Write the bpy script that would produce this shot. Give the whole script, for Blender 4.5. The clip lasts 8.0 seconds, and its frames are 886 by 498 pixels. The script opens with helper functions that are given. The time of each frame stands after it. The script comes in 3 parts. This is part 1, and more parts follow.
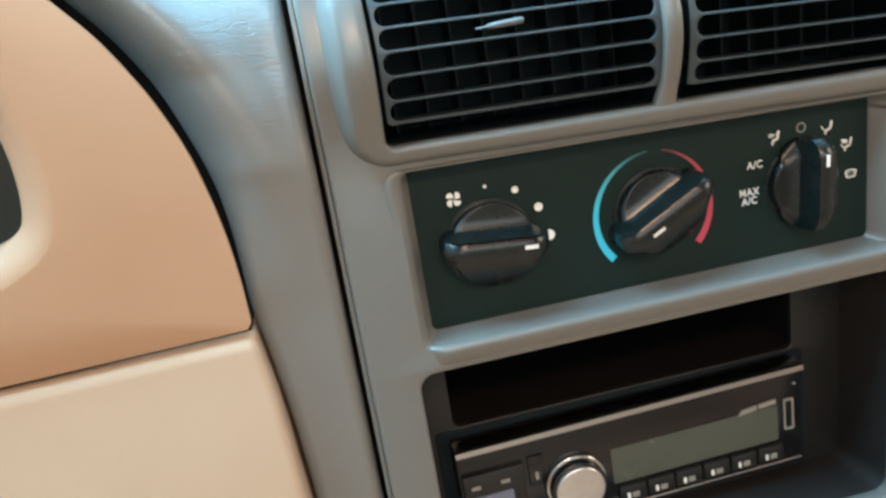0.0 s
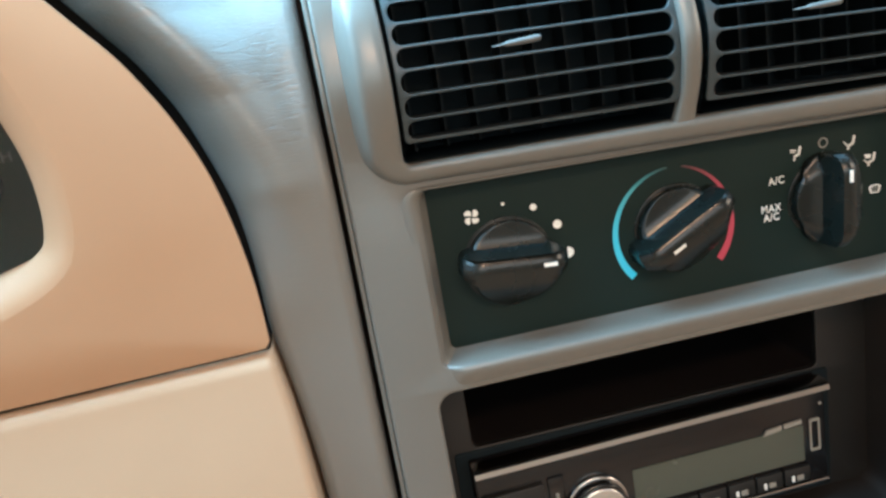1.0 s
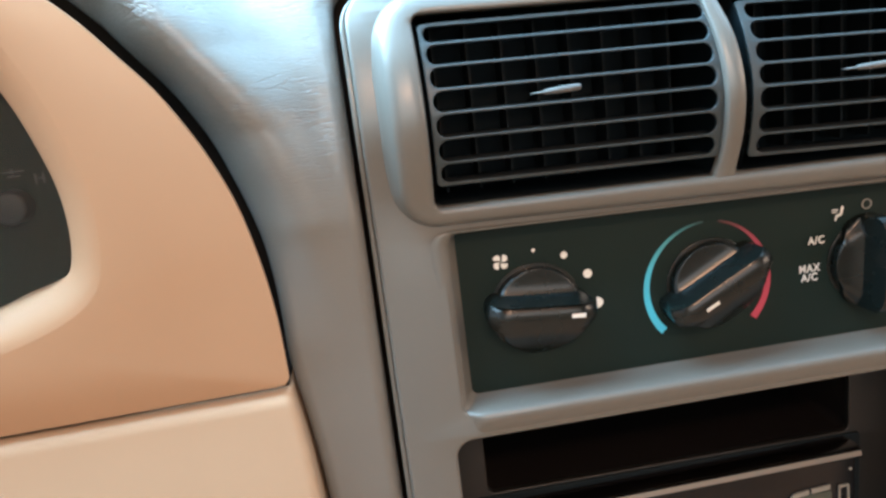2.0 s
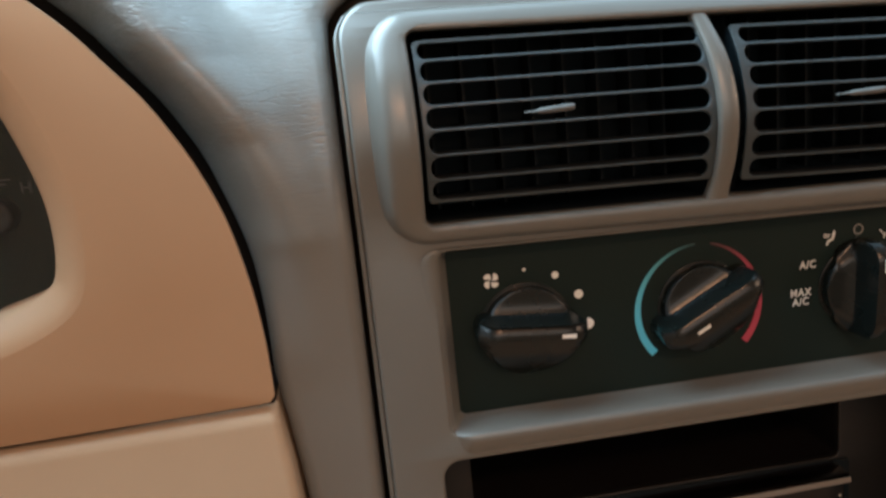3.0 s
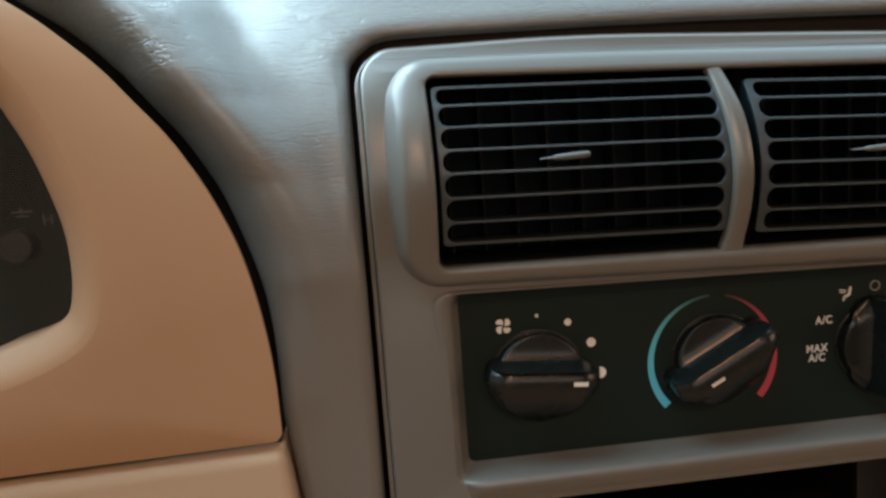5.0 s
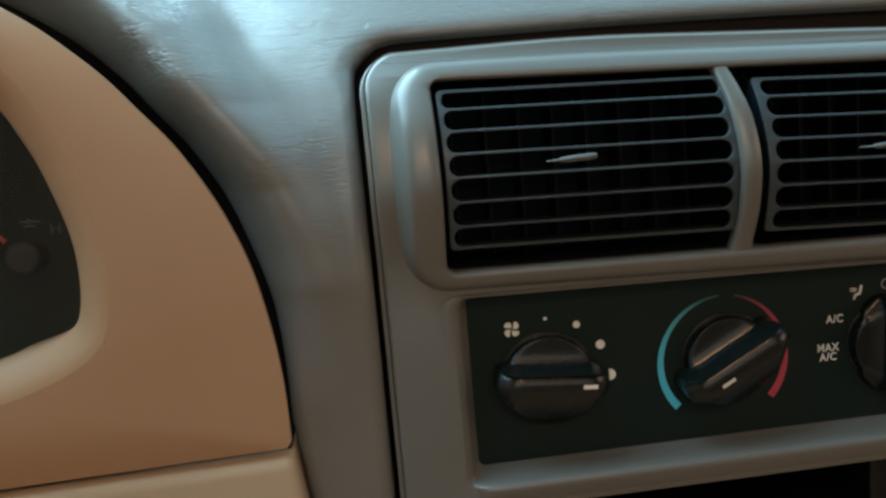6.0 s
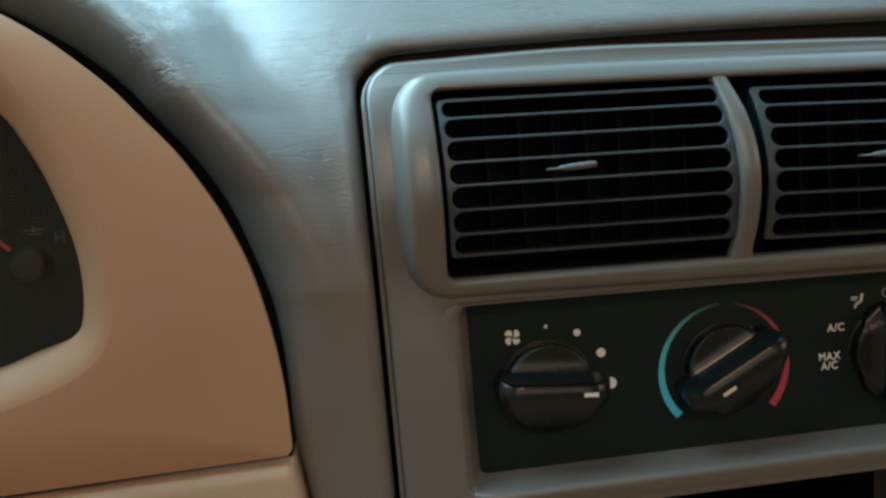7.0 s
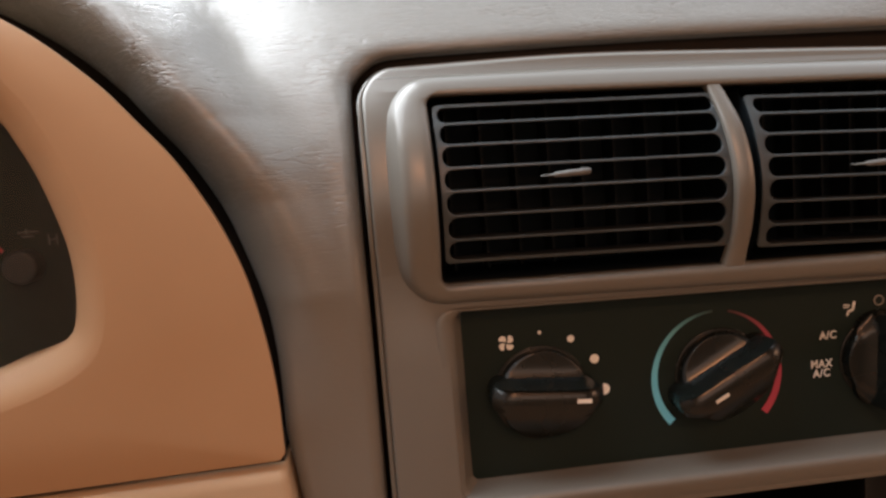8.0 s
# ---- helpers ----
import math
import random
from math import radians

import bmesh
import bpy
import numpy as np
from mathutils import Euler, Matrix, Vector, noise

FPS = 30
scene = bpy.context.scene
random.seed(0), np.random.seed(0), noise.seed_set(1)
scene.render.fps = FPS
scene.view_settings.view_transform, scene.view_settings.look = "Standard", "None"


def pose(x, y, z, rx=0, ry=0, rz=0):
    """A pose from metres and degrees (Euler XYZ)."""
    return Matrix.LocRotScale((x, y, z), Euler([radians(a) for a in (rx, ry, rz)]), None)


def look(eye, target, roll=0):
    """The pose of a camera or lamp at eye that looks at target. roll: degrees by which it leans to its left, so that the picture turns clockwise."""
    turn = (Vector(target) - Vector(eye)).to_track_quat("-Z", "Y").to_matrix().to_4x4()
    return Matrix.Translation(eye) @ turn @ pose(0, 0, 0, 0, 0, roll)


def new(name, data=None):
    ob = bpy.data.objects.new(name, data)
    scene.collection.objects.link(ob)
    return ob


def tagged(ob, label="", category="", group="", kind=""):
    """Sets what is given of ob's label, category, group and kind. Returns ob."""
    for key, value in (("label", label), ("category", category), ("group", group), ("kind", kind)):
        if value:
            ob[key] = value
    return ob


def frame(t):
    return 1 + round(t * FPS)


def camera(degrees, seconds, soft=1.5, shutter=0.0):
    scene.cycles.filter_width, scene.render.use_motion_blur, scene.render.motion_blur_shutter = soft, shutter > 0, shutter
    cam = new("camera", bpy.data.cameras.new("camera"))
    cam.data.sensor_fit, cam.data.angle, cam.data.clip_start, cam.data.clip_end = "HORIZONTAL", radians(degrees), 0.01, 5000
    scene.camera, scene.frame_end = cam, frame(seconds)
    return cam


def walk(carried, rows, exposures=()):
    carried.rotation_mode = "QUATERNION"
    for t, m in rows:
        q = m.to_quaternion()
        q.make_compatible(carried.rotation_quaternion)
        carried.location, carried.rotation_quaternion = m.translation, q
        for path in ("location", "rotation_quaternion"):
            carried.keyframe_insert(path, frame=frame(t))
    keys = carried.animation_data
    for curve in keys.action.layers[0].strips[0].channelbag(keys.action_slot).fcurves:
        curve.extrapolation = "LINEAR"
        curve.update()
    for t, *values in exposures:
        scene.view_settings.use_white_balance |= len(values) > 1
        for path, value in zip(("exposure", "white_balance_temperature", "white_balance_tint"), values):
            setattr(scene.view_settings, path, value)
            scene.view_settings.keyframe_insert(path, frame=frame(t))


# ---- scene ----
cam = camera(61.2, 8.0, soft=2.6, shutter=0.9)
PATH = [
    (0, (-0.034, -0.289, 0.12), (0.2289, 1.5121, -0.4249), -9.19),
    (0.5, (-0.034, -0.287, 0.119), (0.2049, 1.5289, -0.3862), -9.79),
    (1, (-0.034, -0.288, 0.119), (0.1942, 1.5334, -0.3713), -9.74),
    (1.4, (-0.036, -0.283, 0.122), (0.1754, 1.5419, -0.3630), -8.83),
    (1.5, (-0.034, -0.283, 0.122), (0.1576, 1.5483, -0.3466), -8.23),
    (1.6, (-0.033, -0.281, 0.124), (0.1592, 1.5539, -0.3301), -7.85),
    (2, (-0.033, -0.281, 0.128), (0.1419, 1.5587, -0.3133), -7.03),
    (2.2, (-0.034, -0.278, 0.128), (0.1497, 1.5619, -0.3091), -6.84),
    (3.3, (-0.032, -0.279, 0.128), (0.1676, 1.5767, -0.2275), -5.30),
    (3.5, (-0.032, -0.281, 0.124), (0.1632, 1.5822, -0.1925), -4.91),
    (4, (-0.032, -0.282, 0.126), (0.1597, 1.5844, -0.1737), -4.10),
    (4.5, (-0.032, -0.282, 0.123), (0.1583, 1.5888, -0.1490), -4.02),
    (5, (-0.033, -0.28, 0.124), (0.1500, 1.5923, -0.1422), -4.24),
    (5.2, (-0.033, -0.279, 0.128), (0.1498, 1.5910, -0.1546), -4.54),
    (6.3, (-0.033, -0.279, 0.125), (0.1319, 1.5968, -0.1287), -5.16),
    (6.5, (-0.032, -0.28, 0.125), (0.1271, 1.5975, -0.1194), -4.97),
    (7, (-0.032, -0.281, 0.123), (0.1267, 1.5987, -0.1042), -5.10),
    (7.5, (-0.031, -0.281, 0.123), (0.1287, 1.5998, -0.0941), -5.05),
    (8, (-0.032, -0.281, 0.124), (0.1420, 1.5980, -0.0976), -4.64),
]
# the hand jerks upwards at a second and a half: most of the turn falls within a tenth
PATH[4:5] = [(1.46, *[tuple(a + (b - a) * 0.2 for a, b in zip(PATH[3][k], PATH[4][k])) for k in (1, 2)], -8.68), PATH[4],
             (1.54, *[tuple(a + (b - a) * 0.8 for a, b in zip(PATH[4][k], PATH[5][k])) for k in (1, 2)], -7.88)]
walk(cam, [(t, look(e, g, r)) for t, e, g, r in PATH],
     exposures=[(0.0, 0.65, 4300, -20), (1.0, 0.66, 4380, -19), (1.5, 0.69, 4560, -15), (2.2, 0.44, 4760, -11), (3.3, -0.63, 5400, -6), (5.2, -0.72, 5400, -8),
                (6.3, -1.04, 4820, -21), (7.1, -0.98, 5030, -17), (7.4, -0.62, 6850, 13), (8.0, -0.68, 6850, 13)])

# ---- world, daylight through the windscreen, and warm fill lamps ----
world = bpy.data.worlds.new("sky")
scene.world = world
world.use_nodes = True
wn = world.node_tree.nodes
sky = wn.new("ShaderNodeTexSky")
sky.sky_type = "NISHITA"
sky.sun_disc = False
sky.sun_elevation, sky.sun_rotation = radians(38), radians(200)
wn["Background"].inputs[1].default_value = 0.10
world.node_tree.links.new(sky.outputs[0], wn["Background"].inputs[0])


def area_lamp(name, eye, target, w, h, power, colour):
    lamp = bpy.data.lights.new(name, "AREA")
    lamp.shape, lamp.size, lamp.size_y = "RECTANGLE", w, h
    lamp.energy, lamp.color = power, colour
    ob = new(name, lamp)
    ob.matrix_world = look(eye, target)
    return ob


# the sky is brighter through the driver's half of the windscreen
area_lamp("windscreen_daylight", (-0.42, 0.138, 0.616), (-0.42, -0.349, -0.257), 0.68, 1.00, 48.0, (0.84, 0.93, 1.0))
area_lamp("windscreen_daylight", (0.52, 0.138, 0.616), (0.52, -0.349, -0.257), 1.06, 1.00, 10.0, (0.82, 0.92, 1.0))
# side and rear window lamps, tinted orange to imitate the warm-lit cabin
area_lamp("driver_window_warm_fill", (-0.90, -0.40, 0.38), (0.0, -0.2, 0.1), 0.9, 0.40, 0.8, (1.0, 0.62, 0.40))
area_lamp("passenger_window_warm_fill", (1.05, -0.40, 0.34), (0.0, -0.1, 0.1), 0.40, 0.32, 3.6, (1.0, 0.52, 0.28))
area_lamp("rear_window_warm_fill", (0.05, -1.42, 0.42), (0.05, 0.0, 0.1), 1.2, 0.34, 4.5, (1.0, 0.60, 0.38))
# unseen warm lamp above and behind, added for the orange reflections on the dash
area_lamp("warm_rear_fill", (0.04, -1.15, 0.785), (0.04, -0.75, 0.0), 0.27, 0.17, 11.5, (1.0, 0.44, 0.22))


# ---- helpers ----
def hermite(points):
    """A smooth function through (x, y) points."""
    xs = np.array([p[0] for p in points], float)
    ys = np.array([p[1] for p in points], float)
    m = np.gradient(ys, xs)

    def f(x):
        x = np.clip(np.asarray(x, float), xs[0], xs[-1])
        i = np.clip(np.searchsorted(xs, x) - 1, 0, len(xs) - 2)
        h = xs[i + 1] - xs[i]
        u = (x - xs[i]) / h
        return ((2 * u**3 - 3 * u**2 + 1) * ys[i] + (u**3 - 2 * u**2 + u) * h * m[i]
                + (3 * u**2 - 2 * u**3) * ys[i + 1] + (u**3 - u**2) * h * m[i + 1])
    return f


def spline(points, per=12, closed=False):
    """Points along a Catmull-Rom curve through the given ones."""
    p = [np.array(q, float) for q in points]
    n = len(p)
    out = []
    for i in range(n if closed else n - 1):
        if closed:
            a, b, c, d = p[i - 1], p[i], p[(i + 1) % n], p[(i + 2) % n]
        else:
            a, b, c, d = p[max(i - 1, 0)], p[i], p[i + 1], p[min(i + 2, n - 1)]
        for k in range(per):
            t = k / per
            out.append(0.5 * (2 * b + (c - a) * t + (2 * a - 5 * b + 4 * c - d) * t**2 + (3 * b - a - 3 * c + d) * t**3))
    if not closed:
        out.append(p[-1])
    return out


def resample(points, n, closed=False):
    p = np.array(points, float)
    if closed:
        p = np.vstack([p, p[:1]])
    s = np.concatenate([[0], np.cumsum(np.linalg.norm(np.diff(p, axis=0), axis=1))])
    q = np.linspace(0, s[-1], n + 1)[:-1] if closed else np.linspace(0, s[-1], n)
    return np.stack([np.interp(q, s, p[:, k]) for k in range(p.shape[1])], 1)


def inset(loop, d):
    """A closed loop moved inwards by d (counter-clockwise loops)."""
    p = np.array(loop, float)
    t = np.roll(p, -1, 0) - np.roll(p, 1, 0)
    t /= np.linalg.norm(t, axis=1)[:, None] + 1e-12
    return p + d * np.stack([-t[:, 1], t[:, 0]], 1)


def rrect(x0, x1, z0, z1, r, arc=8, side=24):
    """A rounded rectangle, counter-clockwise from its lower right corner; always the same number of points."""
    out = []
    cs = [(x1 - r, z0 + r, -90), (x1 - r, z1 - r, 0), (x0 + r, z1 - r, 90), (x0 + r, z0 + r, 180)]
    for i, (cx, cz, a0) in enumerate(cs):
        for k in range(arc + 1):
            a = radians(a0 + 90 * k / arc)
            out.append((cx + r * math.cos(a), cz + r * math.sin(a)))
        nx, nz, na = cs[(i + 1) % 4]
        p, q = np.array(out[-1]), np.array((nx + r * math.cos(radians(na)), nz + r * math.sin(radians(na))))
        for k in range(1, side):
            out.append(tuple(p + (q - p) * k / side))
    return np.array(out)


def ring_at(loop, y):
    """A loop of (x, z) as 3D points at depth y, a number or a function of x and z."""
    return [(x, y(x, z) if callable(y) else y, z) for x, z in loop]


def loft(rings, closed=True, cap=False):
    bm = bmesh.new()
    rows = [[bm.verts.new(p) for p in ring] for ring in rings]
    n = len(rows[0])
    for a, b in zip(rows, rows[1:]):
        for i in range(n if closed else n - 1):
            j = (i + 1) % n
            bm.faces.new((a[i], a[j], b[j], b[i]))
    if cap:
        bm.faces.new(rows[-1])
    bmesh.ops.recalc_face_normals(bm, faces=bm.faces)
    return bm


def grid(points):
    """A sheet from rows of points."""
    return loft(points, closed=False)


def from_curve(data):
    """The mesh of a curve or text, turned upright to face the driver: local x, y, z become x, z, -y."""
    ob = bpy.data.objects.new("shape", data)
    scene.collection.objects.link(ob)
    deps = bpy.context.evaluated_depsgraph_get()
    me = bpy.data.meshes.new_from_object(ob.evaluated_get(deps))
    bm = bmesh.new()
    bm.from_mesh(me)
    bpy.data.objects.remove(ob)
    bpy.data.curves.remove(data)
    bpy.data.meshes.remove(me)
    for v in bm.verts:
        v.co = Vector((v.co.x, -v.co.z, v.co.y))
    bmesh.ops.remove_doubles(bm, verts=bm.verts, dist=1e-6)
    return bm


def plate(loops, y, thick, bevel=0.0, cuts=(), turns=3):
    """A flat plate bounded by loops of (x, z), outer first, then holes; its front lies at depth y. cuts: heights of extra rows of edges."""
    data = bpy.data.curves.new("outline", "CURVE")
    data.dimensions, data.fill_mode = "2D", "BOTH"
    data.extrude, data.bevel_depth, data.bevel_resolution = thick / 2 - bevel, bevel, turns
    data.offset = -bevel
    for loop in loops:
        s = data.splines.new("POLY")
        s.points.add(len(loop) - 1)
        for p, (x, z) in zip(s.points, loop):
            p.co = (x, z, 0, 1)
        s.use_cyclic_u = True
    bm = from_curve(data)
    for h in cuts:
        bmesh.ops.bisect_plane(bm, geom=bm.verts[:] + bm.edges[:] + bm.faces[:], plane_co=(0, 0, h), plane_no=(0, 0, 1))
    bmesh.ops.translate(bm, verts=bm.verts, vec=(0, y + thick / 2, 0))
    return bm


def lettering(text, size, x, z, y, thick=0.0003, bold=0.0, narrow=1.0):
    data = bpy.data.curves.new("text", "FONT")
    data.body, data.size, data.extrude, data.offset = text, size, thick / 2, bold
    data.align_x, data.align_y = "CENTER", "CENTER"
    data.space_line, data.space_character = 0.75, 1.12
    bm = from_curve(data)
    for v in bm.verts:
        v.co.x *= narrow
    bmesh.ops.translate(bm, verts=bm.verts, vec=(x, y - thick / 2, z))
    return bm


def box(x0, x1, y0, y1, z0, z1, bevel=0.0, seg=2):
    bm = bmesh.new()
    bmesh.ops.create_cube(bm, size=1)
    for v in bm.verts:
        v.co = Vector((x0 + (v.co.x + 0.5) * (x1 - x0), y0 + (v.co.y + 0.5) * (y1 - y0), z0 + (v.co.z + 0.5) * (z1 - z0)))
    if bevel:
        bmesh.ops.bevel(bm, geom=bm.edges[:], offset=bevel, segments=seg, profile=0.5, affect="EDGES")
    return bm


def disc(x, z, r, y0, y1, bevel=0.0, n=48):
    """A round piece with its axis along y, from the front y0 to the back y1."""
    steps = [(r, y1), (r, y0 + bevel)]
    for k in range(1, 5):
        a = radians(90 * k / 4)
        steps.append((r - bevel * (1 - math.cos(a)), y0 + bevel * (1 - math.sin(a))))
    rings = [[(x + q * math.cos(2 * math.pi * i / n), y, z + q * math.sin(2 * math.pi * i / n)) for i in range(n)] for q, y in steps]
    return loft(rings, cap=True)


def bend(bm, f):
    """Moves each vertex by f(x, z), which gives the change of depth and of height."""
    for v in bm.verts:
        dy, dz = f(v.co.x, v.co.z)
        v.co.y += dy
        v.co.z += dz
    return bm


def mesh_of(name, bm, material, smooth=35):
    me = bpy.data.meshes.new(name)
    for f in bm.faces:
        f.smooth = True
    bm.to_mesh(me)
    bm.free()
    me.materials.append(material)
    if smooth < 180:
        me.set_sharp_from_angle(angle=radians(smooth))
    return me


def part(name, bm, material, parent, label="", smooth=35):
    ob = new(name, mesh_of(name, bm, material, smooth))
    if parent:
        ob.parent = parent
        ob.matrix_parent_inverse = parent.matrix_world.inverted()
    if label:
        tagged(ob, label)
    return ob


def thing(name, label, category, at=(0, 0, 0), group="", kind=""):
    ob = new(name)
    ob.empty_display_size = 0.02
    ob.matrix_world = Matrix.Translation(at)
    return tagged(ob, label, category, group, kind)


# ---- materials ----
def material(name, colour, rough=0.5, metal=0.0, tint=0.06, mottled=60.0, grain=0.0, grain_size=2200.0, spec=0.5, dust=0.0, vary=0.07):
    """A procedural surface: colour varied at two scales, roughness varied, fine grain as bump."""
    m = bpy.data.materials.new(name)
    m.use_nodes = True
    n, l = m.node_tree.nodes, m.node_tree.links
    b = n["Principled BSDF"]
    geo = n.new("ShaderNodeNewGeometry")
    big = n.new("ShaderNodeTexNoise")
    big.inputs["Scale"].default_value, big.inputs["Detail"].default_value = mottled, 5
    l.new(geo.outputs["Position"], big.inputs["Vector"])
    fine = n.new("ShaderNodeTexNoise")
    fine.inputs["Scale"].default_value, fine.inputs["Detail"].default_value = grain_size, 3
    l.new(geo.outputs["Position"], fine.inputs["Vector"])
    mix = n.new("ShaderNodeMix")
    mix.data_type = "RGBA"
    mix.inputs[6].default_value = (*[c * (1 - tint) for c in colour], 1)
    mix.inputs[7].default_value = (*[min(1, c * (1 + tint)) for c in colour], 1)
    l.new(big.outputs["Fac"], mix.inputs[0])
    out = mix.outputs[2]
    if dust:
        ramp = n.new("ShaderNodeMapRange")
        ramp.inputs[1].default_value, ramp.inputs[2].default_value = 0.55, 0.8
        ramp.inputs[3].default_value, ramp.inputs[4].default_value = 0.0, dust
        l.new(fine.outputs["Fac"], ramp.inputs[0])
        over = n.new("ShaderNodeMix")
        over.data_type = "RGBA"
        over.inputs[7].default_value = (0.30, 0.28, 0.25, 1)
        l.new(ramp.outputs[0], over.inputs[0])
        l.new(out, over.inputs[6])
        out = over.outputs[2]
    l.new(out, b.inputs["Base Color"])
    rr = n.new("ShaderNodeMapRange")
    rr.inputs[3].default_value, rr.inputs[4].default_value = max(0.02, rough - vary), min(1, rough + vary)
    l.new(big.outputs["Fac"], rr.inputs[0])
    l.new(rr.outputs[0], b.inputs["Roughness"])
    b.inputs["Metallic"].default_value = metal
    b.inputs["Specular IOR Level"].default_value = spec
    if grain:
        bump = n.new("ShaderNodeBump")
        bump.inputs["Strength"].default_value, bump.inputs["Distance"].default_value = grain, 0.0004
        l.new(fine.outputs["Fac"], bump.inputs["Height"])
        l.new(bump.outputs[0], b.inputs["Normal"])
    return m


def leather(name, colour, rough):
    """Moulded vinyl skin with a fine wrinkled grain and shallow creases."""
    m = material(name, colour, rough, tint=0.05, mottled=45, grain=0.0, spec=0.7)
    n, l = m.node_tree.nodes, m.node_tree.links
    b = n["Principled BSDF"]
    geo = n.new("ShaderNodeNewGeometry")
    mp = n.new("ShaderNodeMapping")
    mp.inputs["Rotation"].default_value = (0, radians(9), 0)
    mp.inputs["Scale"].default_value = (0.8, 0.8, 7.0)
    l.new(geo.outputs["Position"], mp.inputs[0])

    def noise(scale, detail, twist, vector):
        t = n.new("ShaderNodeTexNoise")
        t.inputs["Scale"].default_value, t.inputs["Detail"].default_value, t.inputs["Distortion"].default_value = scale, detail, twist
        l.new(vector, t.inputs["Vector"])
        return t.outputs["Fac"]

    def maths(kind, one, two, three=None):
        t = n.new("ShaderNodeMath")
        t.operation = kind
        for socket, v in zip(t.inputs, (one, two, three)):
            if isinstance(v, (int, float)):
                socket.default_value = v
            elif v is not None:
                l.new(v, socket)
        return t.outputs[0]

    def crease(scale, width, detail, twist):
        """Thin grooves along the middle level of a stretched noise."""
        off = maths("ABSOLUTE", maths("SUBTRACT", noise(scale, detail, twist, mp.outputs[0]), 0.5), 0.0)
        rng = n.new("ShaderNodeMapRange")
        rng.interpolation_type = "SMOOTHSTEP"
        rng.inputs[2].default_value = width
        l.new(off, rng.inputs[0])
        return rng.outputs[0]

    patch = n.new("ShaderNodeMapRange")
    patch.inputs[1].default_value, patch.inputs[2].default_value = 0.38, 0.62
    l.new(noise(38, 2, 0.0, geo.outputs["Position"]), patch.inputs[0])
    deep = maths("MULTIPLY", crease(62, 0.035, 2, 0.15), patch.outputs[0])
    fine = maths("MULTIPLY_ADD", crease(165, 0.05, 2, 0.25), 0.55, maths("MULTIPLY", noise(320, 2, 0.2, mp.outputs[0]), 0.8))
    # the skin is stretched smooth low down and wrinkled over the top
    sep, slack = n.new("ShaderNodeSeparateXYZ"), n.new("ShaderNodeMapRange")
    l.new(geo.outputs["Position"], sep.inputs[0])
    slack.inputs[1].default_value, slack.inputs[2].default_value = 0.085, 0.135
    slack.inputs[3].default_value, slack.inputs[4].default_value = 0.10, 1.0
    l.new(sep.outputs[2], slack.inputs[0])
    height = maths("MULTIPLY", maths("MULTIPLY_ADD", deep, 0.75, maths("MULTIPLY", fine, 0.36)), slack.outputs[0])
    bump = n.new("ShaderNodeBump")
    bump.inputs["Strength"].default_value, bump.inputs["Distance"].default_value = 0.68, 0.0005
    l.new(height, bump.inputs["Height"])
    l.new(bump.outputs[0], b.inputs["Normal"])
    return m


SKIN = leather("grey_taupe_vinyl", (0.133, 0.131, 0.119), 0.36)
TAUPE = material("taupe_plastic", (0.119, 0.117, 0.105), 0.32, tint=0.05, mottled=25, grain=0.08, spec=0.5, vary=0.015)
TAN = material("tan_plastic", (0.332, 0.212, 0.121), 0.48, tint=0.04, mottled=35, grain=0.10, spec=0.36)
# same tan plastic as the bezel, paled for the light from above
TAN_LIT = material("tan_plastic_lit", (0.37, 0.275, 0.180), 0.5, tint=0.04, mottled=35, grain=0.10)
CHARCOAL = material("charcoal_panel", (0.0086, 0.0164, 0.0146), 0.56, tint=0.1, grain=0.12, dust=0.006, spec=0.14)
# bay plastic darkened for shade in the recess; BAY_SIDE is its lit copy
BAY = material("shade_darkened_plastic", (0.0042, 0.0045, 0.0044), 0.55, tint=0.12, grain=0.15)
LOUVRE = material("vent_plastic", (0.033, 0.044, 0.050), 0.40, tint=0.1, grain=0.08, dust=0.04, spec=0.4)
BAY_SIDE = material("bay_side_lit_plastic", (0.0125, 0.0110, 0.0098), 0.55, tint=0.12, grain=0.15)
SLAT = material("slat_black_plastic", (0.020, 0.024, 0.027), 0.5, tint=0.15, spec=0.2)
# pocket colour holds the shade that falls under the bay's lip
PIT = material("pocket_shaded_plastic", (0.0065, 0.0055, 0.0055), 0.7, tint=0.2, spec=0.12)
VANE = material("vane_dark_plastic", (0.012, 0.016, 0.019), 0.6, tint=0.15, spec=0.2)
SEAM = material("brown_black_gap", (0.012, 0.009, 0.007), 0.7, tint=0.2, spec=0.1)
BLACK = material("black_plastic", (0.0085, 0.0130, 0.0165), 0.7, tint=0.2, spec=0.08)
KNOB = material("knob_black_plastic", (0.0054, 0.0075, 0.0070), 0.27, tint=0.15, grain=0.02, spec=0.42)
# black face lifted towards green in place of the lens's reflection
GAUGE = material("gauge_face_green_veil", (0.0075, 0.0135, 0.0120), 0.6, tint=0.2, spec=0.12)
GLOSS = material("gloss_black_plastic", (0.006, 0.006, 0.007), 0.2, tint=0.15)
PRINT = material("white_print", (0.70, 0.72, 0.70), 0.5)
FAINT = material("faded_grey_print", (0.22, 0.22, 0.20), 0.5)


